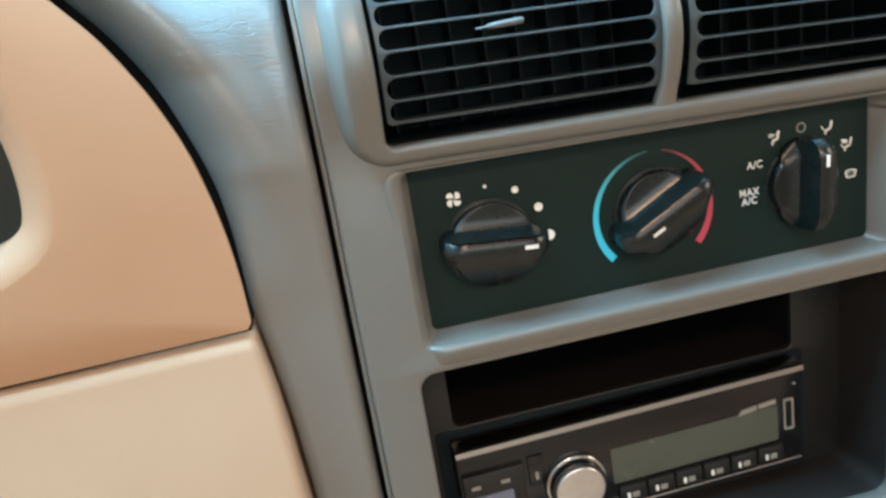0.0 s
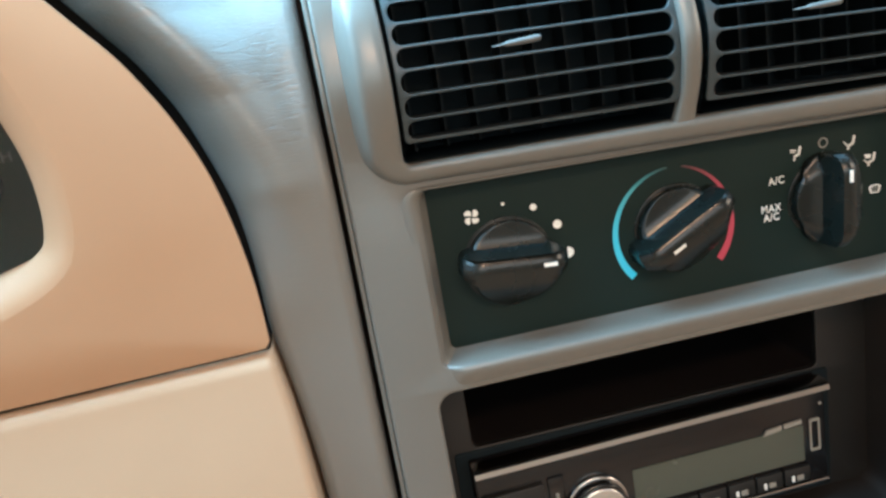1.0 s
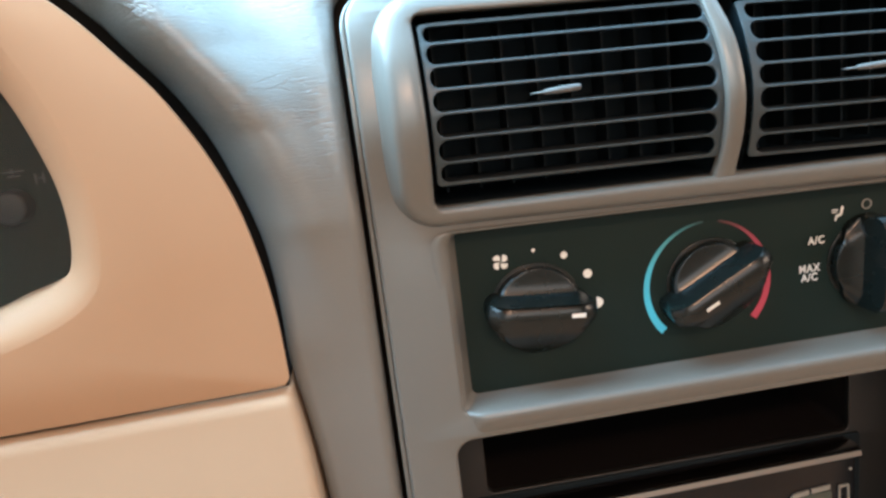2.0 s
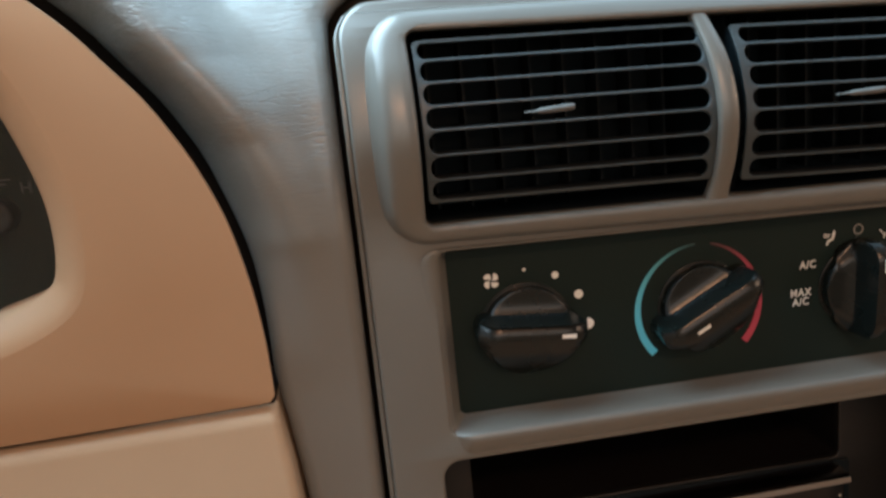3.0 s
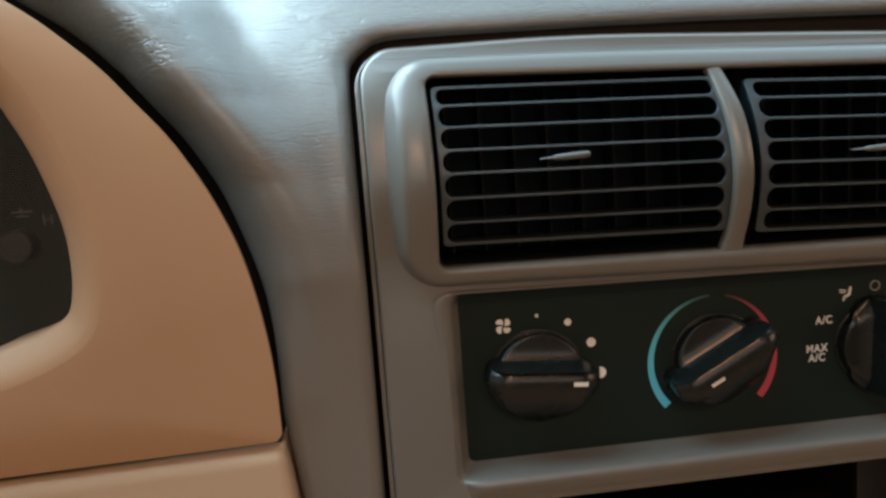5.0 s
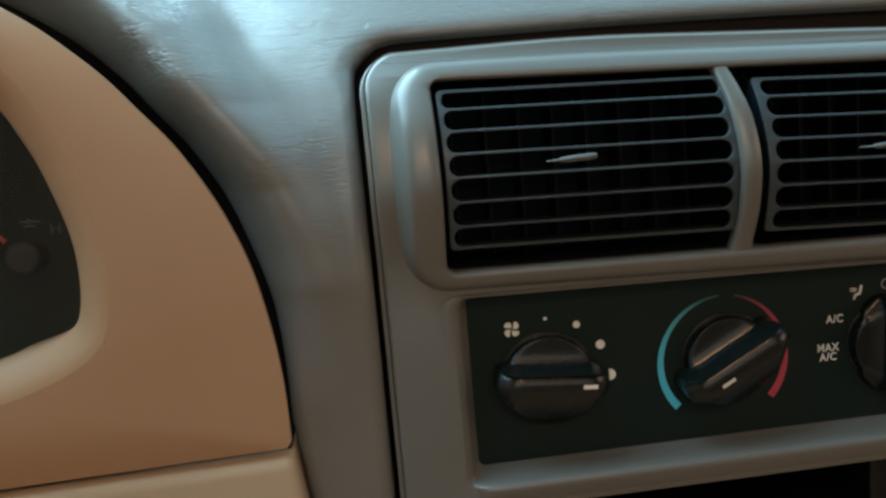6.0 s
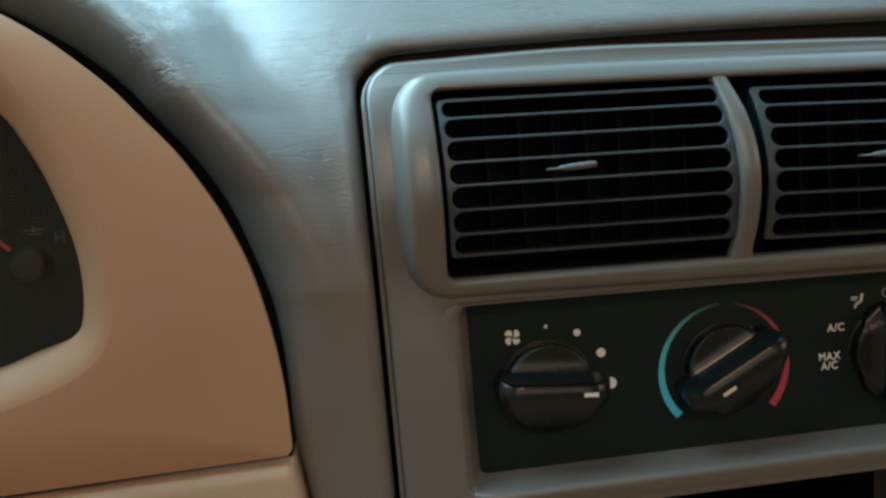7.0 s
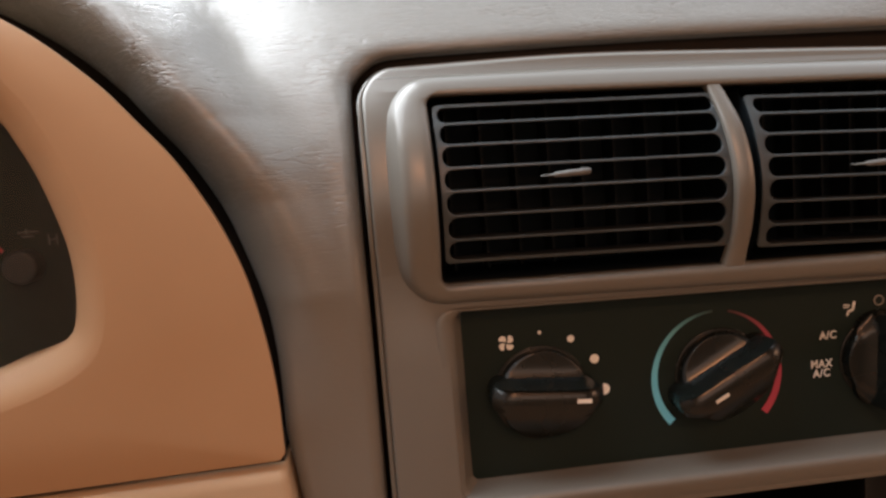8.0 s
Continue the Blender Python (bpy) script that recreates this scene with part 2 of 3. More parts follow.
def faded(name, stops):
    """Print whose colour fades round the middle dial; stops: degrees clockwise from the top, and colours."""
    m = material(name, (0.1, 0.1, 0.1), 0.5)
    n, l = m.node_tree.nodes, m.node_tree.links
    geo, sep, com = n.new("ShaderNodeNewGeometry"), n.new("ShaderNodeSeparateXYZ"), n.new("ShaderNodeCombineXYZ")
    l.new(geo.outputs["Position"], sep.inputs[0])
    for k, axis, middle in ((0, 2, 0.0295), (1, 0, 0.1000)):
        off = n.new("ShaderNodeMath")
        off.operation = "SUBTRACT"
        off.inputs[1].default_value = middle
        l.new(sep.outputs[axis], off.inputs[0])
        l.new(off.outputs[0], com.inputs[k])
    turn, ramp = n.new("ShaderNodeTexGradient"), n.new("ShaderNodeValToRGB")
    turn.gradient_type = "RADIAL"
    l.new(com.outputs[0], turn.inputs[0])
    l.new(turn.outputs["Fac"], ramp.inputs[0])
    ramp.color_ramp.elements.remove(ramp.color_ramp.elements[1])
    for i, (deg, c) in enumerate(stops):
        e = ramp.color_ramp.elements[0] if i == 0 else ramp.color_ramp.elements.new(0.5 + deg / 360)
        e.position, e.color = 0.5 + deg / 360, (*c, 1)
    l.new(ramp.outputs[0], n["Principled BSDF"].inputs["Base Color"])
    return m


COLD = faded("blue_fading_print", [(-131, (0.12, 0.51, 0.72)), (-70, (0.11, 0.45, 0.62)), (-40, (0.08, 0.27, 0.32)), (-15, (0.025, 0.09, 0.10)), (0, (0.015, 0.04, 0.04))])
HOT = faded("red_fading_print", [(10, (0.03, 0.018, 0.018)), (30, (0.13, 0.03, 0.04)), (55, (0.29, 0.036, 0.070)), (131, (0.36, 0.043, 0.085))])
CHROME = material("silver_trim", (0.48, 0.47, 0.46), 0.17, metal=1.0, tint=0.05)
BRUSHED = material("brushed_aluminium", (0.60, 0.60, 0.58), 0.33, metal=1.0, tint=0.12, mottled=300)
LCD = material("grey_green_display", (0.056, 0.068, 0.056), 0.25, tint=0.06)
LCD_BLUE = material("dim_blue_window", (0.13, 0.15, 0.22), 0.25, tint=0.06)
SILVER = material("worn_silver_tab", (0.10, 0.104, 0.102), 0.62, tint=0.25, spec=0.3, mottled=500)
DIM = material("dim_gauge_print", (0.045, 0.052, 0.050), 0.5)
HUB = material("gauge_hub_plastic", (0.012, 0.014, 0.014), 0.5, spec=0.3)
NEEDLE = material("red_needle", (0.34, 0.035, 0.045), 0.4)
CLOTH = material("tan_trim", (0.42, 0.27, 0.17), 0.9, tint=0.1)
HEADLINER = material("headliner_cloth", (0.55, 0.50, 0.43), 0.95, tint=0.08)
GLASS = bpy.data.materials.new("clear_lens")
GLASS.use_nodes = True
gb = GLASS.node_tree.nodes["Principled BSDF"]
gb.inputs["Transmission Weight"].default_value, gb.inputs["Roughness"].default_value, gb.inputs["IOR"].default_value = 1.0, 0.0, 1.3


# ---- cabin that closes the place: plain walls with window openings ----
def wall(name, loops, label, m, mat=CLOTH, thick=0.03):
    bm = plate(loops, 0, thick)
    ob = new(name, mesh_of(name, bm, mat))
    ob.matrix_world = m
    return tagged(ob, label, "wall", kind="structure")


rect = lambda a, b, c, d: [(a, c), (b, c), (b, d), (a, d)]
wall("wall_driver_side", [rect(-1.6, 1.0, -0.75, 0.80), rect(-1.0, 0.35, 0.16, 0.60)], "plain tan trimmed door wall with a window opening", pose(-0.95, 0, 0, 0, 0, 90))
wall("wall_passenger_side", [rect(-1.0, 1.6, -0.75, 0.80), rect(-0.35, 1.0, 0.16, 0.60)], "plain tan trimmed door wall with a window opening", pose(1.1, 0, 0, 0, 0, -90))
wall("wall_rear", [rect(-0.95, 1.1, -0.75, 0.80), rect(-0.5, 0.7, 0.22, 0.62)], "plain tan rear cabin wall with a window opening", pose(0, -1.5, 0, 0, 0, 180) @ Matrix.Scale(-1, 4, (1, 0, 0)))
wall("wall_front", [rect(-0.95, 1.1, -0.75, 0.335)], "plain dark bulkhead behind the dashboard", pose(0, 0.548, 0), BLACK)
# unseen floor and ceiling, coloured to bounce warm light onto the dash
tagged(part("floor", box(-0.95, 1.1, -1.5, 0.62, -0.78, -0.75), CLOTH, None), "plain unseen cabin floor, tan for warm bounce", "floor", kind="structure")
tagged(part("ceiling", box(-0.95, 1.1, -1.5, -0.32, 0.80, 0.83), HEADLINER, None), "light grey cloth headliner", "ceiling", kind="structure")


# ---- shapes that the dashboard parts share ----
MID = 0.1025                                    # the centre stack's middle
louvre_y = hermite([(0.05, -0.005), (0.079, -0.010), (0.096, -0.0155), (0.112, -0.018), (0.130, -0.0135), (0.148, -0.003), (0.165, 0.008)])
face_y = hermite([(-0.30, 0.0), (0.05, 0.0), (0.080, 0.0015), (0.112, -0.003), (0.140, 0.0045), (0.165, 0.019)])
droop = hermite([(0.05, 0.0), (0.066, 0.022), (0.0705, 0.032), (0.079, 0.022), (0.112, 0.030), (0.1475, 0.034), (0.160, 0.034)])


def sag(x, z):
    """How far the trim drops towards the passenger; its top edge bows instead."""
    k = min(1.0, max(0.0, (z - 0.1520) / 0.006))
    return -max(0.0, x) * float(droop(z)) * (1 - k) + (0.0012 * math.exp(-((x - 0.05) / 0.05) ** 2) - 0.15 * max(0.0, x) ** 2) * k


def bow(x):
    """The drop of the louvres, which follow the curve of the dashboard."""
    return -0.028 * max(0.0, x) if x < 0.106 else -0.0047 - 0.044 * (x - 0.112)


# tan instrument bezel: outer outline (right half) and gauge opening
ARC = [(-0.0702, 0.0248), (-0.0702, 0.0300), (-0.0705, 0.0463), (-0.0721, 0.0636), (-0.0750, 0.0807), (-0.0782, 0.0935), (-0.0829, 0.1061),
       (-0.0880, 0.1170), (-0.0970, 0.1323), (-0.1074, 0.1454), (-0.1168, 0.1568), (-0.1286, 0.1681), (-0.1391, 0.1767), (-0.1550, 0.1872), (-0.1720, 0.1966), (-0.1900, 0.2048), (-0.25, 0.221), (-0.32, 0.226)]
OPENING = [(-0.32, 0.048), (-0.20, 0.0555), (-0.166, 0.0632), (-0.1506, 0.068), (-0.1409, 0.0729), (-0.137, 0.0777), (-0.1351, 0.0902), (-0.1361, 0.1066),
           (-0.1419, 0.1278), (-0.1477, 0.1413), (-0.1535, 0.151), (-0.175, 0.176), (-0.21, 0.194), (-0.32, 0.203)]
CLUSTER_X = -0.32


# ---- dashboard pad ----
left_keys = [[(-0.0590, -0.25), (-0.0630, -0.053), (-0.0682, 0.0150)],
             [(-0.0682, 0.0150), (-0.0699, 0.0290), (-0.0700, 0.0463), (-0.0711, 0.0636), (-0.0741, 0.0809), (-0.0829, 0.1061)],
             [(-0.0829, 0.1061), (-0.0880, 0.1170), (-0.0970, 0.1323), (-0.1074, 0.1454), (-0.1168, 0.1568)],
             [(-0.1168, 0.1568), (-0.1286, 0.1681), (-0.1391, 0.1767)],
             [(-0.1391, 0.1767), (-0.1550, 0.1872), (-0.1720, 0.1966), (-0.1900, 0.2048), (-0.25, 0.221), (-0.32, 0.226)],
             [(-0.32, 0.226), (-0.32, 0.34)]]
right_keys = [[(-0.0355, -0.25), (-0.0355, 0.015)],
              [(-0.0355, 0.015), (-0.0355, 0.110)],
              [(-0.0355, 0.110), (-0.0355, 0.150), (-0.0325, 0.1590), (-0.026, 0.1645)],
              [(-0.026, 0.1645), (-0.018, 0.1665), (0.005, 0.1670)],
              [(0.005, 0.1670), (0.10, 0.1670), (0.2405, 0.1640)],
              [(0.2405, 0.1640), (0.2405, 0.34)]]
counts = [24, 40, 44, 30, 50, 16]
LEFT = np.vstack([resample(spline(k, 14), c)[:-1] for k, c in zip(left_keys, counts)] + [[left_keys[-1][-1]]])
RIGHT = np.vstack([resample(spline(k, 14), c)[:-1] for k, c in zip(right_keys, counts)] + [[right_keys[-1][-1]]])
lean = hermite([(-0.3, -0.011), (0.04, -0.012), (0.08, -0.0125), (0.110, -0.0092), (0.125, -0.0048), (0.140, 0.0024), (0.155, 0.0120), (0.165, 0.0200), (0.172, 0.0265), (0.185, 0.0395), (0.21, 0.068), (0.25, 0.140), (0.30, 0.33), (0.34, 0.54)])
brow = hermite([(-0.3, -0.0205), (0.06, -0.0205), (0.09, -0.0275), (0.11, -0.0320), (0.12, -0.0330), (0.14, -0.0310), (0.16, -0.0250), (0.18, -0.0178), (0.20, -0.0080), (0.22, 0.008), (0.25, 0.070), (0.30, 0.28), (0.34, 0.54)])


def away(p, line):
    """Distances of points from a polyline."""
    a, b = line[:-1], line[1:]
    ab = b - a
    u = np.clip(((p[:, None] - a) * ab).sum(2) / ((ab**2).sum(1) + 1e-12), 0, 1)
    return np.linalg.norm(p[:, None] - (a + u[:, :, None] * ab), axis=2).min(1)


def pad_rows():
    us = np.concatenate([np.linspace(0, 0.22, 16)[:-1], np.linspace(0.22, 0.80, 50)[:-1], np.linspace(0.80, 1, 14)])
    rows = []
    for a, b in zip(LEFT, RIGHT):
        span = np.linalg.norm(b - a)
        k = min(1.0, 0.06 / span)                # finer rows near both rims on wide spans
        u = us if k == 1 else np.concatenate([np.linspace(0, 0.22 * k, 16)[:-1], np.linspace(0.22 * k, 1 - 0.2 * k, 50)[:-1], np.linspace(1 - 0.2 * k, 1, 14)])
        rows.append(a + (b - a) * u[:, None])
    p = np.array(rows)
    flat = p.reshape(-1, 2)
    d1, d2 = away(flat, LEFT[:-16]), away(flat, RIGHT[:-16])
    y = lean(flat[:, 1])
    high = np.clip((flat[:, 1] - 0.125) / 0.050, 0, 1)
    high = high * high * (3 - 2 * high)
    # the brow over the gauges: its flank falls straight to a fold, sharp at the top and lost lower down
    fold = 0.031 + 0.24 * np.clip(flat[:, 1] - 0.145, 0, 0.08)
    k = 0.95 - 0.70 * high
    g = 1 - np.clip((d1 / fold - 0.40) / 0.60, 0, 4) ** 2
    g = (g + np.sqrt(g * g + k * k)) / 2
    w = np.minimum(g / (0.5 + 0.5 * np.sqrt(1 + k * k)), 1) * np.clip((flat[:, 1] - 0.02) / 0.06, 0, 1)
    y = y * (1 - w) + brow(flat[:, 1]) * w
    up = np.clip((flat[:, 1] - 0.03) / 0.10, 0, 1)
    up = up * up * (3 - 2 * up)
    # edges: a plain roll lower down; along the gauges a broad slope into the gap
    for d, r, deep, part_of in ((d1, 0.0055, 0.8, 1 - up), (d1, 0.004, 0.5, up), (d2, 0.0055 + 0.0035 * np.clip((flat[:, 1] - 0.145) / 0.015, 0, 1), 1, 1)):
        e = np.clip(r - d, 0, r * 0.985)
        y = y + (r - np.sqrt(r * r - e * e)) * deep * part_of
    soft = 0.0110 - 0.0050 * np.clip((flat[:, 1] - 0.115) / 0.04, 0, 1)
    y = y + up * 2.1 * soft * np.log1p(np.exp((0.0160 + 0.06 * np.clip(flat[:, 1] - 0.15, 0, 0.08) - d1) / soft))
    q = np.stack([flat[:, 0], y, flat[:, 1]], 1).reshape(p.shape[0], p.shape[1], 3)
    first, last = q[:, :1] + (0, 0.03, 0), q[:, -1:] + (0, 0.03, 0)
    return np.concatenate([first, q, last], 1)


dash = thing("dashboard", "grey taupe vinyl dashboard pad with wrinkled leather grain", "dashboard", (0, 0.1, -0.25))
part("dash_pad", grid([[tuple(c) for c in row] for row in pad_rows()]), SKIN, dash, smooth=180)


def plain_pad(x0, x1, z0, z1, front):
    """A plain unseen stretch of pad out to the door, added against stray light."""
    zs = np.linspace(z0, z1, 60)
    return grid([[(x, float(front(z)), z) for x in np.linspace(x0, x1, 12)] for z in zs])


part("passenger_pad", plain_pad(0.2395, 1.09, -0.25, 0.34, lean), SKIN, dash, smooth=180)
part("hood_top", plain_pad(-0.94, -0.3195, 0.226, 0.34, brow), SKIN, dash, smooth=180)
part("driver_pad", plain_pad(-0.94, -0.574, -0.25, 0.226, lean), SKIN, dash, smooth=180)
# added plate: blocks stray light and keeps the gaps dark
part("backing", plate([[(-0.57, -0.25), (-0.018, -0.25), (-0.018, 0.158), (0.24, 0.158), (0.24, 0.167), (-0.10, 0.167), (-0.14, 0.20), (-0.57, 0.20)]], 0.032, 0.004), SEAM, dash, "black plate added to darken the dashboard gaps")

# ---- tan instrument bezel and the gauges behind it ----
bezel = thing("instrument_bezel", "smooth tan plastic instrument bezel around dark gauges", "bezel", (-0.32, 0, 0.02))
outer_line = [tuple(p) for p in spline(ARC, 10)]
outer = outer_line + [(2 * CLUSTER_X - x, z) for x, z in reversed(outer_line[:-1])]
seam = lambda x: 0.0224 + 0.022 * (max(x, -0.24) + 0.0722)          # the lower edge rises a little towards the middle
outer += [(x, seam(x)) for x in [-0.565 + 0.495 * k / 24 for k in range(1, 24)] + [-0.0722]]
outer = resample(outer, 420, closed=True)
inner_line = [tuple(p) for p in spline(OPENING, 12)]
inner = inner_line + [(2 * CLUSTER_X - x, z) for x, z in reversed(inner_line[1:-1])]
inner = resample(inner, 420, closed=True)
start = int(np.argmin(np.abs(np.arctan2(inner[:, 1] - 0.12, inner[:, 0] - CLUSTER_X) - math.atan2(outer[0][1] - 0.12, outer[0][0] - CLUSTER_X))))
inner = np.roll(inner, -start, 0)


def bezel_rings():
    rings = [ring_at(inset(outer, 0.0030), -0.0150), ring_at(outer, -0.0158)]
    rings.append(ring_at(outer, -0.0181))
    a, b = inset(outer, 0.0), inset(inner, -0.012)
    for k in range(1, 13):
        u = k / 12
        rings.append(ring_at(a + (b - a) * u, -0.0181 - 0.004 * math.sin(u * math.pi * 0.5)))
    flange = [rings[-1]]
    for k in range(1, 9):
        u = k / 8
        flange.append(ring_at(inset(inner, -0.012 * (1 - u)), -0.0220 + 0.0075 * (1 - math.cos(u * math.pi / 2))))
    flange.append(ring_at(inner, 0.022))
    return rings, flange


face_rings, flange_rings = bezel_rings()
part("bezel_face", loft(face_rings), TAN, bezel, smooth=30)
part("gauge_flange", loft(flange_rings), TAN, bezel, "rounded tan rim that slopes in to the gauges", smooth=50)

gauges = thing("gauge_cluster", "dark gauge cluster with a small temperature dial behind clear lens", "gauge", (-0.32, 0.02, 0.05))
part("dial_face", plate([inset(inner, -0.007)], 0.018, 0.006), GAUGE, gauges)
lens_loop = inset(inner, -0.003)
part("lens", plate([lens_loop], 0.004, 0.002), GLASS, gauges, "clear plastic lens").visible_shadow = False

# ---- lower tan panel ----
knee = thing("knee_panel", "tan plastic lower panel beneath the instrument bezel, paled as lit from above", "panel", (-0.3, 0, -0.2))


def knee_rows():
    rows = []
    edge = hermite([(-0.30, -0.0573), (-0.053, -0.0648), (0.0, -0.0679), (0.0176, -0.0703)])
    zs = [0.0176 - 0.007 * (1 - math.cos(radians(a))) for a in range(0, 91, 9)]
    ys = [-0.019 + 0.005 * (1 - math.sin(radians(a))) for a in range(0, 91, 9)]
    for k in range(1, 16):
        zs.append(0.0106 - 0.263 * k / 15)
        ys.append(-0.019 - 0.010 * math.sin(min(1, k / 8) * math.pi / 2))
    for z, y in [(0.0176, 0.02), (0.0176, -0.0135)] + list(zip(zs, ys)):
        e = float(edge(z))
        row = [(e, y + 0.03, z), (e, y + 0.004, z)]
        row += [(e - 0.004 * (1 - math.cos(radians(a))), y + 0.004 * (1 - math.sin(radians(a))), z) for a in range(15, 91, 15)]
        row += [(e - 0.004 - 0.5 * k / 30, y, z) for k in range(1, 31)]
        rows.append([(x, y, z + seam(x) - 0.0200) for x, y, z in row])
    return rows


gasket = box(-0.56, -0.0715, -0.0125, 0.02, 0.0172, 0.0200)
bmesh.ops.subdivide_edges(gasket, edges=[e for e in gasket.edges if abs(e.verts[0].co.x - e.verts[1].co.x) > 0.1], cuts=20)
part("seam_gasket", bend(gasket, lambda x, z: (0, seam(x) - 0.0200)), SEAM, knee, "black seam under the bezel")
part("panel_skin", grid(knee_rows()), TAN_LIT, knee, smooth=60)

# ---- centre stack ----
stack = thing("centre_stack_trim", "satin taupe plastic centre stack trim with rounded vent surround", "trim panel", (MID, 0, -0.25))
S_OUT = rrect(-0.0335, 2 * MID + 0.0335, -0.25, 0.1600, 0.015)
VENT_HOLE = rrect(-0.019, 2 * MID + 0.019, 0.074, 0.1490, 0.012)
PANEL_HOLE = rrect(-0.0068, 0.2076, -0.0050, 0.0682, 0.004)
BAY_HOLE = rrect(-0.0116, 0.2099, -0.135, -0.0155, 0.007)
FACE = -0.010
part("edge_flange", bend(plate([S_OUT, rrect(-0.0316, 2 * MID + 0.0316, -0.248, 0.1597, 0.0132)], FACE + 0.0022, 0.006, 0.0006, cuts=[0.04 + 0.004 * k for k in range(31)]), lambda x, z: (float(face_y(z)), sag(x, z))), TAUPE, stack)
bm = plate([rrect(-0.0315, 2 * MID + 0.0315, -0.248, 0.1596, 0.0132), VENT_HOLE, PANEL_HOLE, BAY_HOLE], FACE, 0.008, 0.0014, cuts=[0.04 + 0.004 * k for k in range(31)])
part("face_plate", bend(bm, lambda x, z: (float(face_y(z)), sag(x, z))), TAUPE, stack, smooth=40)


def surround_rings():
    loops = [(-0.0252, 0.0690, 0.1562, 0.0170, 0.012, 0.0080), (-0.0246, 0.0696, 0.1558, 0.0165, 0.0, 0.0074),
             (-0.0234, 0.0702, 0.1553, 0.0158, 0.0, 0.0060), (-0.0217, 0.0710, 0.1547, 0.0150, 0.0, 0.0034), (-0.0206, 0.0717, 0.1541, 0.0143, 0.0, 0.0014),
             (-0.0196, 0.0726, 0.1534, 0.0136, 0.0, 0.0003), (-0.0184, 0.0735, 0.1527, 0.0128, 0.0, -0.0003), (-0.0168, 0.0744, 0.1519, 0.0116, 0.0, -0.0006),
             (-0.0125, 0.0762, 0.1500, 0.0085, 0.0, -0.0008), (-0.0098, 0.0773, 0.1486, 0.0055, 0.0, -0.0006), (-0.0090, 0.0779, 0.1480, 0.0042, 0.0, 0.0000),
             (-0.0085, 0.0784, 0.1476, 0.0034, 0.0, 0.0010), (-0.0083, 0.0787, 0.1474, 0.0030, 0.0, 0.0022), (-0.0083, 0.0787, 0.1474, 0.0030, 0.050, 0.0)]
    rings = []
    for x0, z0, z1, r, deep, rel in loops:
        loop = rrect(x0, 2 * MID - x0, z0, z1, r)
        rings.append([(x, float(louvre_y(z)) - 0.003 + rel + deep, z + sag(x, z)) for x, z in loop])
    return rings


part("vent_surround", loft(surround_rings()), TAUPE, stack, smooth=50)


divider_x = hermite([(0.0775, 0.1037), (0.089, 0.1046), (0.0976, 0.1047), (0.1105, 0.1043), (0.120, 0.1039), (0.130, 0.1030), (0.1385, 0.1016), (0.1485, 0.0995)])


def divider_rows():
    rows = []
    for k in range(33):
        z = 0.0775 + 0.071 * k / 32
        y = float(louvre_y(z)) - 0.003
        flare = 0.0012 * math.exp(-(z - 0.0775) / 0.0030)
        c, h = float(divider_x(z + sag(0.104, z))) - 0.0008 * math.exp(-(z - 0.0775) / 0.004), 0.0037 + flare - 0.0008 * max(0.0, (z - 0.130) / 0.0185)
        sect = [(-h, 0.0045), (-h, 0.002), (-h * 0.92, 0.0008), (-h * 0.7, 0.0002), (0, 0.0), (h * 0.7, 0.0002), (h * 0.92, 0.0008), (h, 0.002), (h, 0.0045)]
        rows.append([(c + dx, y + dy, z + sag(c, z)) for dx, dy in sect])
    return rows


part("vent_divider", grid(divider_rows()), TAUPE, stack, smooth=50)

# recess round the climate panel, with the ledge under it
rec = [(-0.0118, 0.2136, -0.0069, 0.0690, 0.006, FACE + 0.0004), (-0.0106, 0.2122, -0.0068, 0.0687, 0.006, FACE - 0.0001), (-0.0088, 0.2102, -0.0066, 0.0684, 0.005, FACE - 0.0001), (-0.0074, 0.2088, -0.0062, 0.0681, 0.005, FACE + 0.0002), (-0.0058, 0.2072, -0.0055, 0.0679, 0.005, FACE + 0.0011), (-0.0046, 0.2058, -0.0046, 0.0678, 0.005, FACE + 0.0030),
       (-0.0026, 0.2028, -0.0024, 0.0677, 0.004, -0.0016), (-0.0017, 0.2018, -0.0016, 0.0677, 0.003, -0.0004), (-0.0014, 0.2015, -0.0014, 0.0677, 0.003, 0.0004), (-0.0014, 0.2015, -0.0014, 0.0677, 0.003, 0.004)]
part("panel_recess", bend(loft([ring_at(rrect(x0, x1, z0, z1, r), y) for x0, x1, z0, z1, r, y in rec]), lambda x, z: (0, -0.022 * max(0.0, x) if z > 0.06 else 0.0)), TAUPE, stack, smooth=50)
# rolled lip of the ledge above the stereo bay
lip = []
for y, z in ((0.004, -0.0158), (-0.0085, -0.0158), (-0.0105, -0.0150), (-0.0122, -0.0125), (-0.0140, -0.0080), (-0.0143, -0.0062), (-0.0140, -0.0050), (-0.0128, -0.0041), (-0.0090, -0.0034), (-0.0020, -0.0021), (0.0004, -0.0016)):
    x0 = -0.0074 if z < -0.005 else -0.0014 + y * 0.50
    row = []
    for k in range(49):
        u = 0.5 - 0.5 * math.cos(math.pi * k / 48)
        near = min(1.0, (0.2014 - 2 * x0) * min(u, 1 - u) / 0.008)          # the roll dies out towards both ends
        row.append((x0 + (0.2014 - 2 * x0) * u, y if y > FACE else FACE + (y - FACE) * (0.06 + 0.94 * near * near * (3 - 2 * near)), z))
    lip.append(row)
part("ledge_lip", grid(lip), TAUPE, stack, smooth=60)

# ---- air vents ----
BARS = [0.0874, 0.0952, 0.1040, 0.1128, 0.1210, 0.1291, 0.1369, 0.1434]


